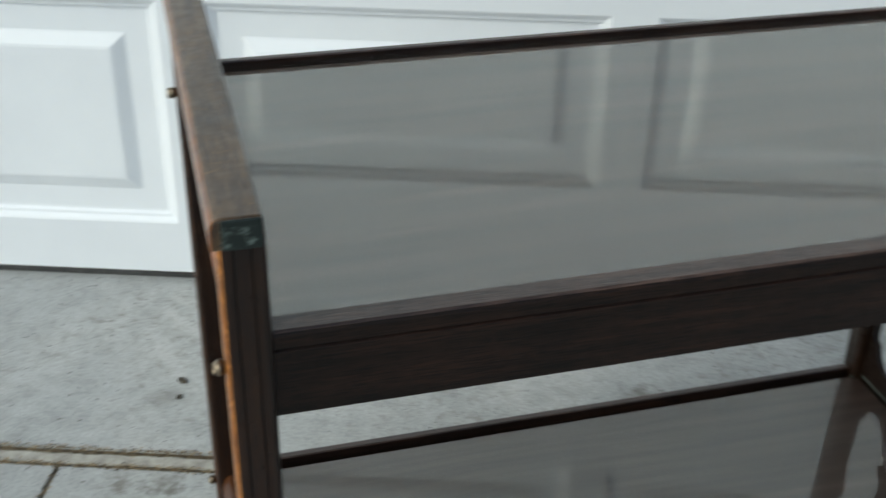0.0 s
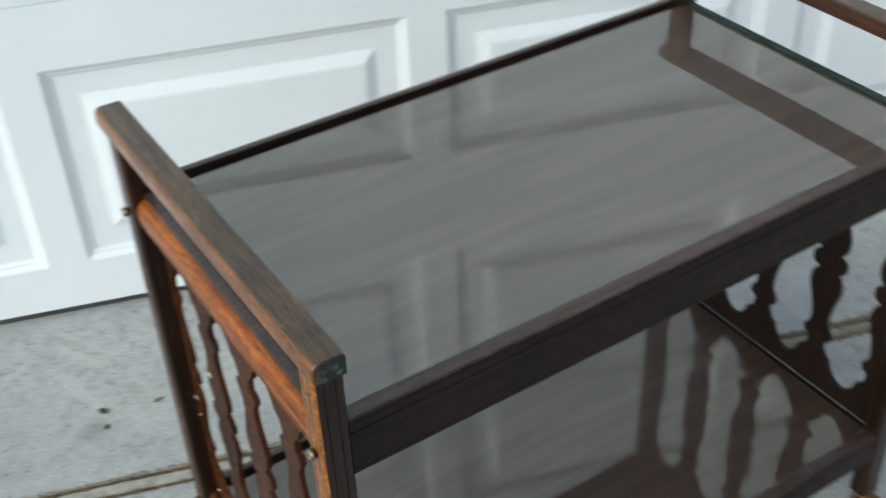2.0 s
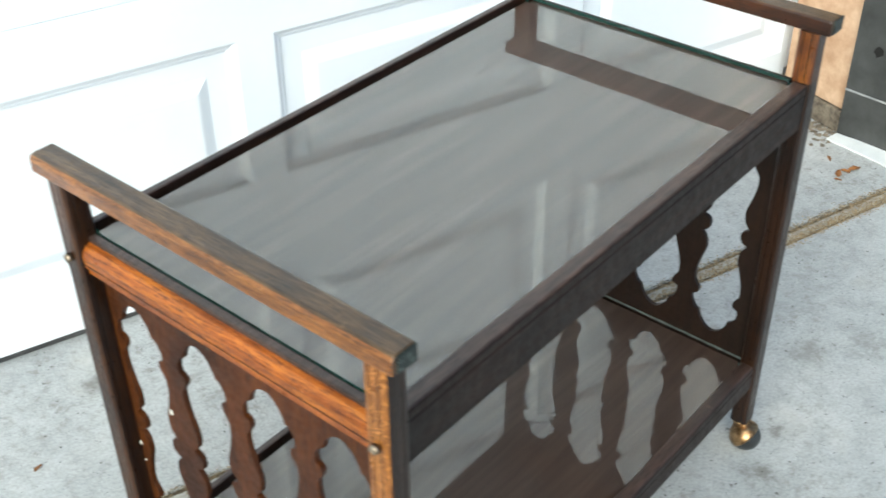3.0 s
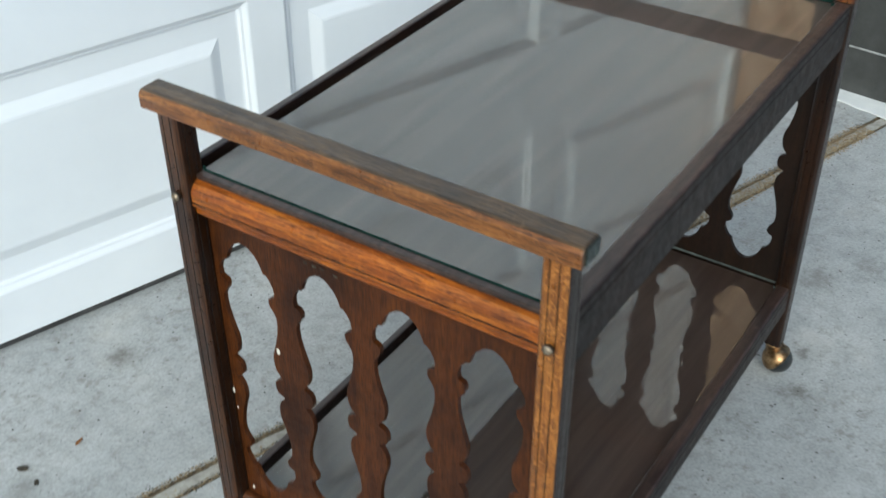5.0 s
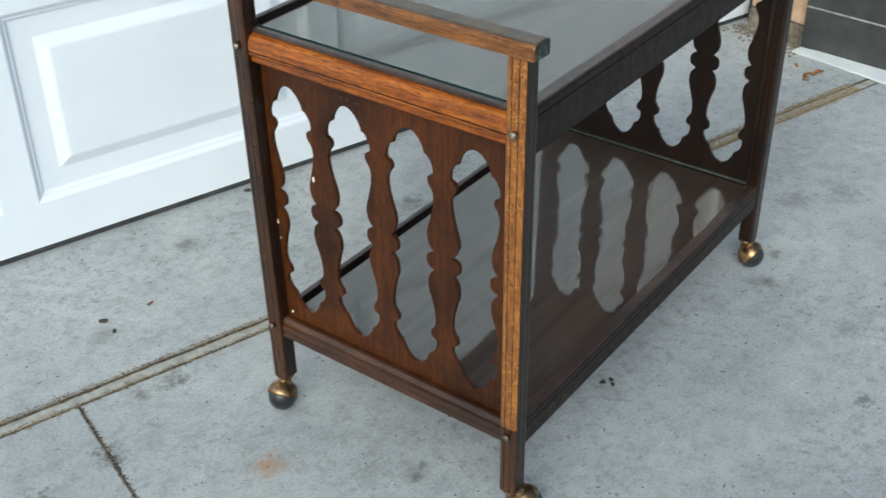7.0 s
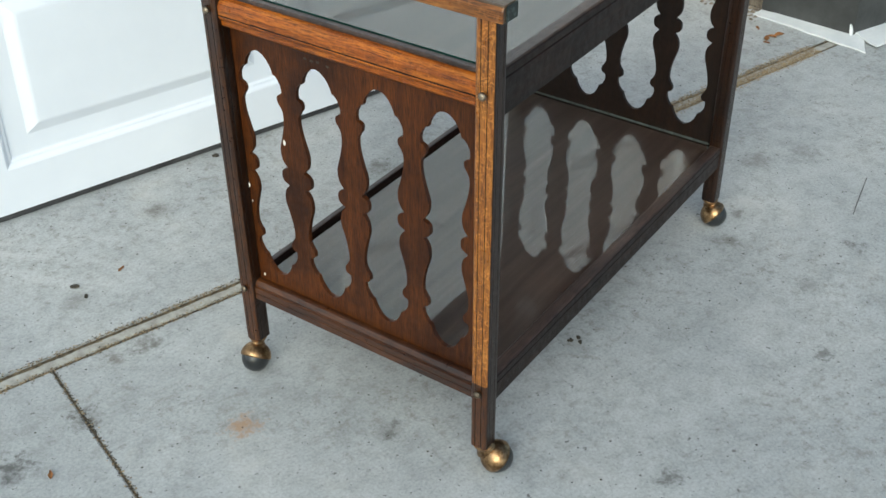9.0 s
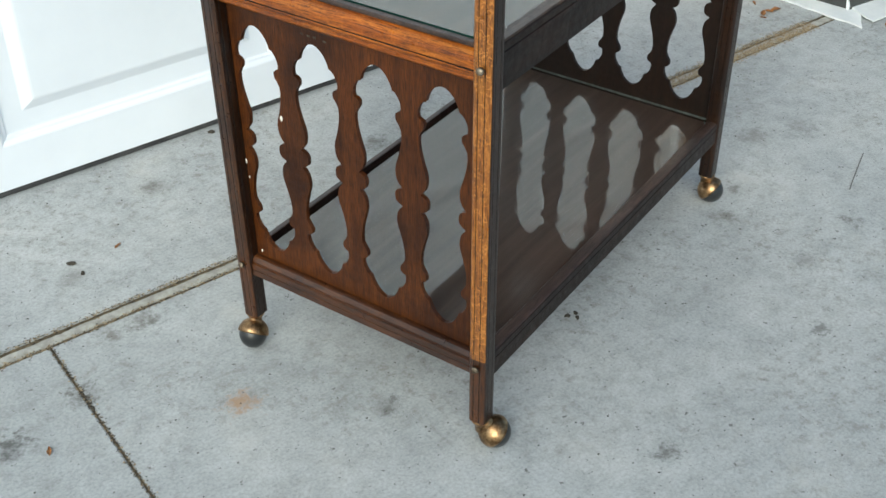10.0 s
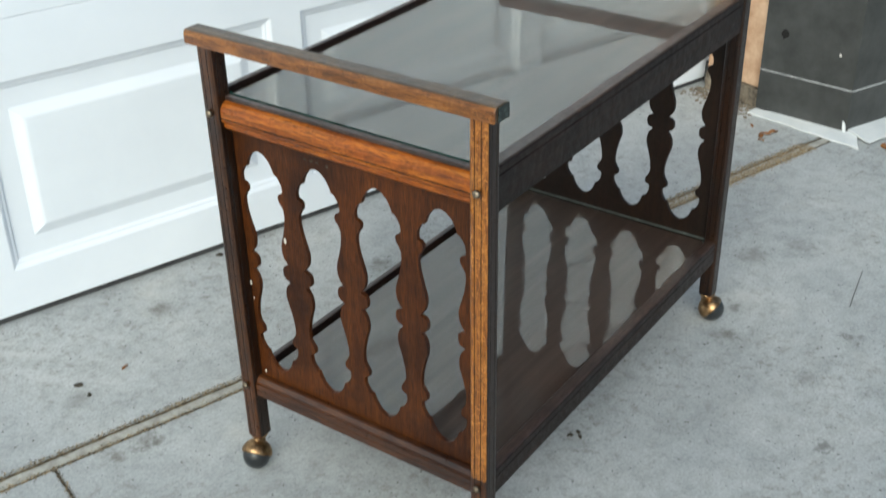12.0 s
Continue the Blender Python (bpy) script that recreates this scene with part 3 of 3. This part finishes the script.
def rail(y0, y1, z0, z1, face):
    """A long rail with a rounded top and a scored line under it on the outer face."""
    r, line = 0.003, z1 - 0.011
    if face < 0:
        prof = [(y0, z0), (y1, z0), (y1, z1 - r * 0.4), (y1 - r * 0.4, z1), (y0 + r, z1), (y0 + r * 0.3, z1 - r * 0.3), (y0, z1 - r), (y0, line), (y0 + 0.0016, line - 0.001), (y0, line - 0.0022)]
    else:
        prof = [(y0, z0), (y1, z0), (y1, line - 0.0022), (y1 - 0.0016, line - 0.001), (y1, line), (y1, z1 - r), (y1 - r * 0.3, z1 - r * 0.3), (y1 - r, z1), (y0 + r * 0.4, z1), (y0, z1 - r * 0.4)]
    return prism(prof, 0, RX0, RX1)


for (y0, y1), face in zip(RAIL_Y, (-1, 1)):
    for z0, z1 in ((0.5305, 0.5865), (0.122, 0.160)):
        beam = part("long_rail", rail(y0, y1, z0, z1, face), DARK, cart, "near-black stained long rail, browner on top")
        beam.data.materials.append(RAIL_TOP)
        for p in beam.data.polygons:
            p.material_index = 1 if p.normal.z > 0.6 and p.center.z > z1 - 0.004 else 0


def end_board(z0, z1, far, low=False):
    """A moulded board between the legs of one end, its face outwards."""
    h = z1 - z0
    if low:
        prof = [(0.0240, z0), (0.0115, z0), (0.0095, z0 + 0.002), (0.0095, z0 + 0.0110), (0.0110, z0 + 0.0118), (0.0095, z0 + 0.0126), (0.0095, z1 - 0.010), (0.0120, z1 - 0.009), (0.0120, z1 - 0.006), (0.0160, z1 - 0.001), (0.0190, z1), (0.0240, z1)]
    else:
        prof = [(0.0275, z0 + 0.004), (0.0240, z0 + 0.004), (0.0240, z0), (0.0150, z0), (0.0125, z0 + 0.003), (0.0125, z0 + h * 0.24), (0.0105, z0 + h * 0.28), (0.0085, z0 + h * 0.36), (0.0085, z0 + h * 0.42), (0.0105, z0 + h * 0.43), (0.0105, z0 + h * 0.455), (0.0085, z0 + h * 0.465), (0.0085, z1 - 0.011), (0.0100, z1 - 0.007), (0.0145, z1 - 0.002), (0.0190, z1), (0.0275, z1)]
    back = 0.0105 if low else 0.0                 # the far lower rail stands outside its panel
    prof = [(LEN - x + back, z) if far else (x, z) for x, z in prof]
    return prism(prof, 1, HALF, DEEP - HALF)


for far in (False, True):
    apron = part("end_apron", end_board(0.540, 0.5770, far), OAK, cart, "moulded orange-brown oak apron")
    apron.data.materials.append(GROOVE)
    for p in apron.data.polygons:
        if abs(p.normal.y) < 0.5 and 0.5556 < p.center.z < 0.5571:
            p.material_index = 1
    x0, x1 = (0.0185, 0.0275) if not far else (LEN - 0.0225, LEN - 0.0150)
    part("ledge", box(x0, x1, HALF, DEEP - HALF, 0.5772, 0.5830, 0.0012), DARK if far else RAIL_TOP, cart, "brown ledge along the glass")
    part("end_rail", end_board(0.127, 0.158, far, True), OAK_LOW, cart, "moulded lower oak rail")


def shelf_outline(x0, x1, y0, notch):
    """A rectangle with its corners cut out round the legs."""
    a, b, c, d = x0, LEN - x1, y0, DEEP - y0
    nx, ny = notch
    return [(nx, c), (LEN - nx, c), (LEN - nx, ny), (b, ny), (b, DEEP - ny), (LEN - nx, DEEP - ny), (LEN - nx, d), (nx, d), (nx, DEEP - ny), (a, DEEP - ny), (a, ny), (nx, ny)]


NOTCH = (OUT + LEG + 0.0012, HALF + 0.0012)
part("shelf", prism(shelf_outline(0.0280, 0.0230, 0.0088, NOTCH), 2, 0.562, 0.5798), TRAY, cart, "brown wood-grain shelf board under glass")
part("shelf", prism(shelf_outline(0.0305, 0.0245, 0.0088, NOTCH), 2, 0.134, 0.1523), TRAY_LOW, cart, "brown wood-grain shelf board under glass")
for x0, x1, z in ((0.0285, 0.0230, 0.5805), (0.0305, 0.0195, 0.1530)):
    bm = prism(shelf_outline(x0, x1, 0.0088, NOTCH), 2, z, z + 0.0040)
    pane = part("glass_pane", bm, GLASS, cart, "clear glass sheet with a green edge")
    pane.visible_shadow = False
    pane.data.materials.append(EDGE)
    pane.data.materials.append(CLEAR)
    pane.data.materials.append(PALE)
    for p in pane.data.polygons:
        p.material_index = 0 if p.normal.z > 0.5 else 3 if p.normal.x > 0.5 and z < 0.3 else 2 if p.normal.z < -0.5 or p.normal.y > 0.5 else 1

# cut-out baluster panels
PIERCE = (  # height from the middle bead, half width of the opening
    (0.0, 0.0220), (0.005, 0.0225), (0.0085, 0.0245), (0.0105, 0.0275), (0.0125, 0.0325), (0.0145, 0.0318), (0.018, 0.0285), (0.023, 0.0255), (0.030, 0.0238),
    (0.038, 0.0235), (0.045, 0.0248), (0.054, 0.0278), (0.064, 0.0305), (0.074, 0.0328), (0.085, 0.0340), (0.094, 0.0335), (0.100, 0.0305), (0.105, 0.0268), (0.110, 0.0258),
    (0.114, 0.0265), (0.1165, 0.0295), (0.1180, 0.0338), (0.1235, 0.0345), (0.130, 0.0335), (0.137, 0.0300), (0.1415, 0.0262), (0.1425, 0.0226), (0.148, 0.0212),
    (0.154, 0.0185), (0.160, 0.0145), (0.1645, 0.0098), (0.1672, 0.0055), (0.1685, 0.0))
MID_Z, HOLE_Y = 0.3465, (0.0635, 0.1558, 0.2480, 0.3402)


def pierced_panel(far):
    bm = bmesh.new()
    y_edge = (HALF + 0.0005, DEEP - HALF - 0.0005)
    levels = [(MID_Z - d, h) for d, h in reversed(PIERCE)] + [(MID_Z + d, h) for d, h in PIERCE[1:]]
    levels = [(0.1475, 0.0)] + levels + [(0.548, 0.0)]
    x = LEN - 0.0135 if far else 0.0245         # set near the outer face at one end, near the inner at the other
    shift = 0.003 if far else 0.0

    def row(z, h):
        ys = [y_edge[0]]
        for c in HOLE_Y:
            ys += [c + shift - h, c + shift + h]
        return [bm.verts.new((x, y, z)) for y in ys + [y_edge[1]]]

    rows = [row(z, h) for z, h in levels]
    for a, b in zip(rows, rows[1:]):
        for k in range(0, 10, 2):
            bm.faces.new((a[k], a[k + 1], b[k + 1], b[k]))
    bmesh.ops.remove_doubles(bm, verts=bm.verts, dist=0.0001)
    faces = bm.faces[:]
    made = bmesh.ops.extrude_face_region(bm, geom=faces)["geom"]
    bmesh.ops.translate(bm, verts=[v for v in made if isinstance(v, bmesh.types.BMVert)], vec=(-0.0058 if far else 0.0058, 0, 0))
    return bm


for far in (False, True):
    # far panel: the shade inside the cart is put into its darker plywood
    panel = part("baluster_panel", pierced_panel(far), PLY_SHADE if far else PLY, cart, "dark plywood panel cut into wavy balusters")
    if not far:
        for y, z in ((0.262, 0.5255), (0.252, 0.5250), (0.243, 0.5256), (0.228, 0.5240)):
            part("nick", box(0.0236, 0.0246, y - 0.0022, y + 0.0022, z - 0.0012, z + 0.0012, 0.0004), DEBRIS, panel, "dark nick in the edge")
        for y, z, r in ((0.309, 0.396, 0.0028), (0.381, 0.309, 0.0026), (0.372, 0.166, 0.0018), (0.378, 0.285, 0.0012)):
            bm = lathe([(r * 0.5, 0), (r, 0.0002), (r * 0.7, 0.0008), (r * 0.3, 0.001)], 10)
            bmesh.ops.scale(bm, verts=bm.verts, vec=(1.5, 0.8, 1))
            bmesh.ops.rotate(bm, verts=bm.verts, matrix=Matrix.Rotation(radians(-90), 3, "Y"))
            bmesh.ops.translate(bm, verts=bm.verts, vec=(0.0246, y, z))
            part("filler_spot", bm, CHIP, panel, "small white fleck of filler")


# casters
def caster(x, y, turn, reach, tilt=38):
    """A ball caster: cup on the leg, hooded ball set off to one side. turn: where the ball lies, in degrees."""
    holder = new("caster")
    holder.parent = cart
    holder["label"] = "tarnished brass ball caster with black tread"
    holder.matrix_local = pose(x, y, 0, 0, 0, turn)
    part("cup", lathe([(0.0120, LEG_Z0 + 0.001), (0.0135, LEG_Z0 - 0.001), (0.0130, LEG_Z0 - 0.004), (0.0100, LEG_Z0 - 0.008), (0.0080, LEG_Z0 - 0.013), (0.0075, LEG_Z0 - 0.022)], 24), BRASS, holder, smooth=True)
    r = 0.0228
    bm = bmesh.new()
    bmesh.ops.create_uvsphere(bm, u_segments=28, v_segments=18, radius=r - 0.0012)
    bmesh.ops.scale(bm, verts=bm.verts, vec=(1, 0.94, 1))
    bmesh.ops.translate(bm, verts=bm.verts, vec=(reach, 0, r - 0.0012))
    part("ball", bm, RUBBER, holder, smooth=True)
    bm = bmesh.new()
    rings = 12
    prof = [(max(r * math.sin(a), 0.0004), r * math.cos(a)) for a in [k * radians(90) / rings for k in range(rings + 1)]]
    inner = [(max((r - 0.0009) * math.sin(a), 0.0004), (r - 0.0009) * math.cos(a)) for a in [k * radians(90) / rings for k in range(rings, -1, -1)]]
    lathe(prof + inner, 28, bm)
    bmesh.ops.rotate(bm, verts=bm.verts, matrix=Matrix.Rotation(radians(-tilt), 3, "Y"))
    bmesh.ops.translate(bm, verts=bm.verts, vec=(reach, 0, r - 0.0004))
    part("hood", bm, BRASS, holder, smooth=True)
    bm = bmesh.new()
    bmesh.ops.create_uvsphere(bm, u_segments=16, v_segments=10, radius=0.0120)
    bmesh.ops.scale(bm, verts=bm.verts, vec=(1.25, 0.8, 1.0))
    bmesh.ops.rotate(bm, verts=bm.verts, matrix=Matrix.Rotation(radians(40), 3, "Y"))
    bmesh.ops.translate(bm, verts=bm.verts, vec=(reach * 0.35, 0, 0.037))
    part("neck", bm, BRASS, holder, smooth=True)


caster(LEG_X[0], LEG_Y[0], -42, 0.020, 46)
caster(LEG_X[0], LEG_Y[1], 195, 0.014)
caster(LEG_X[1], LEG_Y[0] + 0.005, -75, 0.010, 48)
caster(LEG_X[1], LEG_Y[1], 60, 0.014)

# the frame has racked a little: the back legs lean out, the far end sits askew
for ob in cart.children_recursive:
    if ob.type == "MESH" and not ob.parent.name.startswith("caster"):
        for v in ob.data.vertices:
            v.co.y += v.co.y / DEEP * 0.007 * (v.co.z - 0.146) / 0.4165 + 0.005 * v.co.x / 0.73

# ---- litter on the concrete ----
def leaf(x, y, size, turn, seed):
    """A curled dry leaf lying on the slab."""
    r = random.Random(seed)
    bm = bmesh.new()
    n, cols = 9, (-1.0, -0.5, 0.0, 0.5, 1.0)
    grid = []
    for i in range(n):
        t = i / (n - 1)
        w = 0.40 * math.sin(math.pi * t ** 0.8) * (1 + 0.25 * r.uniform(-1, 1)) + 0.02
        grid.append([bm.verts.new(((t - 0.5) * size, c * w * size * 0.5, 0.0012 + size * (0.16 * abs(c) * (0.4 + t * 0.6) + 0.05 * math.sin(5 * t + c)) + 0.05 * size)) for c in cols])
    for a, b in zip(grid, grid[1:]):
        for k in range(len(cols) - 1):
            bm.faces.new((a[k], a[k + 1], b[k + 1], b[k]))
    made = bmesh.ops.extrude_face_region(bm, geom=bm.faces[:])["geom"]
    bmesh.ops.translate(bm, verts=[v for v in made if isinstance(v, bmesh.types.BMVert)], vec=(0, 0, -0.0006))
    low = min(v.co.z for v in bm.verts)
    bmesh.ops.translate(bm, verts=bm.verts, vec=(0, 0, 0.0003 - low))
    ob = tagged(part("leaf", bm, LEAF), "curled orange-brown dry leaf on concrete", "leaf", "dry leaves")
    ob.matrix_world = pose(x, y, 0, 0, 0, turn)
    return ob


for k, (x, y, s) in enumerate(((1.517, 0.212, 0.026), (1.535, 0.205, 0.020), (1.552, 0.196, 0.030), (1.560, 0.251, 0.018), (1.498, 0.204, 0.014))):
    leaf(x, y, s, 20 + 67 * k, 20 + k)
leaf(-0.316, 0.466, 0.016, 50, 3)
leaf(0.062, 0.743, 0.015, 10, 4)
leaf(1.603, -0.052, 0.03, 70, 5)
leaf(1.622, -0.040, 0.022, 150, 6)


def crumb(x, y, size, seed):
    r = random.Random(seed)
    bm = bmesh.new()
    bmesh.ops.create_icosphere(bm, subdivisions=2, radius=size / 2)
    for v in bm.verts:
        v.co *= 1 + 0.3 * r.uniform(-1, 1)
        v.co.z = max(v.co.z * 0.45 + size * 0.2, 0.0002)
    bmesh.ops.scale(bm, verts=bm.verts, vec=(1.3, 0.9, 1))
    ob = tagged(part("crumb", bm, DEBRIS), "small dark crumb of dirt on concrete", "debris", "dirt crumbs")
    ob.matrix_world = pose(x, y, 0, 0, 0, r.uniform(0, 360))


for k, (x, y, s) in enumerate(((-0.015, 0.768, 0.011), (-0.022, 0.733, 0.008), (0.321, 0.039, 0.008), (0.334, 0.033, 0.007), (0.326, 0.025, 0.007), (0.422, 0.875, 0.011))):
    crumb(x, y, s, k)

def twig(points, radius):
    cu = bpy.data.curves.new("twig", "CURVE")
    cu.dimensions, cu.bevel_depth, cu.bevel_resolution = "3D", radius, 2
    sp = cu.splines.new("POLY")
    sp.points.add(len(points) - 1)
    for p, (x, y) in zip(sp.points, points):
        p.co = (x, y, radius * 0.9, 1)
    cu.materials.append(TWIG)
    ob = new("twig", cu)
    return tagged(ob, "thin grey twig lying on the concrete", "twig")


TWIG = plain("grey_twig", (0.10, 0.10, 0.096), (0.20, 0.20, 0.195), 0.9, 80.0)
twig([(0.91, -0.196), (0.944, -0.19), (0.978, -0.185), (1.012, -0.18), (1.046, -0.175)], 0.0009)


def strewn(name, label, mat, count, place, sizes, seed):
    """Loose grains, too many to count, as one mesh."""
    r = random.Random(seed)
    verts, faces = [], []
    for _ in range(count):
        u, v = place(r)
        s, a, flat = r.uniform(*sizes), r.uniform(0, 6.28), r.uniform(0.5, 0.9)
        base = len(verts)
        for k in range(5):
            t = a + k * 1.2566
            q = s * r.uniform(0.7, 1.2)
            verts.append((u + q * math.cos(t), v + q * math.sin(t), 0.0001))
        verts.append((u + s * 0.2, v, s * flat))
        faces += [(base + k, base + (k + 1) % 5, base + 5) for k in range(5)]
    me = bpy.data.meshes.new(name)
    me.from_pydata(verts, [], faces)
    me.materials.append(mat)
    ob = tagged(new(name, me), label, name, kind="stuff")
    ob.matrix_world = HOUSE
    return ob


def along_joint(r):
    """Thick towards the pier, thin rims along the rest, a little in the saw cut."""
    q = r.random()
    if q < 0.62:
        u = 1.74 - abs(r.gauss(0, 0.5))
        return u, JOINT + r.choice((-0.013, -0.010, 0.012)) + r.gauss(0, 0.007)
    if q < 0.97:
        return r.uniform(-1.2, 1.1), JOINT + r.choice((-1, 1)) * (0.0150 + r.gauss(0, 0.0028))
    v = r.uniform(-1.3, -0.43)
    return -0.043 + (v + 0.446) * 0.033 + r.gauss(0, 0.003), v


strewn("sand", "tan sand and grit spilled along the driveway joint", SAND, 9000, along_joint, (0.0006, 0.0019), 31)
strewn("rubble", "brown crumbs of mortar and leaf at the foot of the jamb", MORTAR, 420,
       lambda r: (1.815 - abs(r.gauss(0, 0.03)), r.uniform(-0.22, -0.01)), (0.001, 0.006), 32)
strewn("specks", "small dark specks scattered over the concrete", DEBRIS, 1300,
       lambda r: (r.uniform(-0.9, 1.9), r.uniform(-1.5, -0.01)), (0.0005, 0.0018), 33)


def joint_rims(r):
    """Along both rims of the divider strip, and down the saw cut."""
    if r.random() < 0.72:
        return r.uniform(-1.3, 1.75), JOINT + r.choice((-1, 1)) * 0.0160 + r.gauss(0, 0.0030)
    v = r.uniform(-1.5, -0.43)
    return -0.043 + (v + 0.446) * 0.033 + r.gauss(0, 0.0022), v


strewn("grit", "dark grit caught along the joint and the saw cut", DEBRIS, 6500, joint_rims, (0.0005, 0.0016), 34)
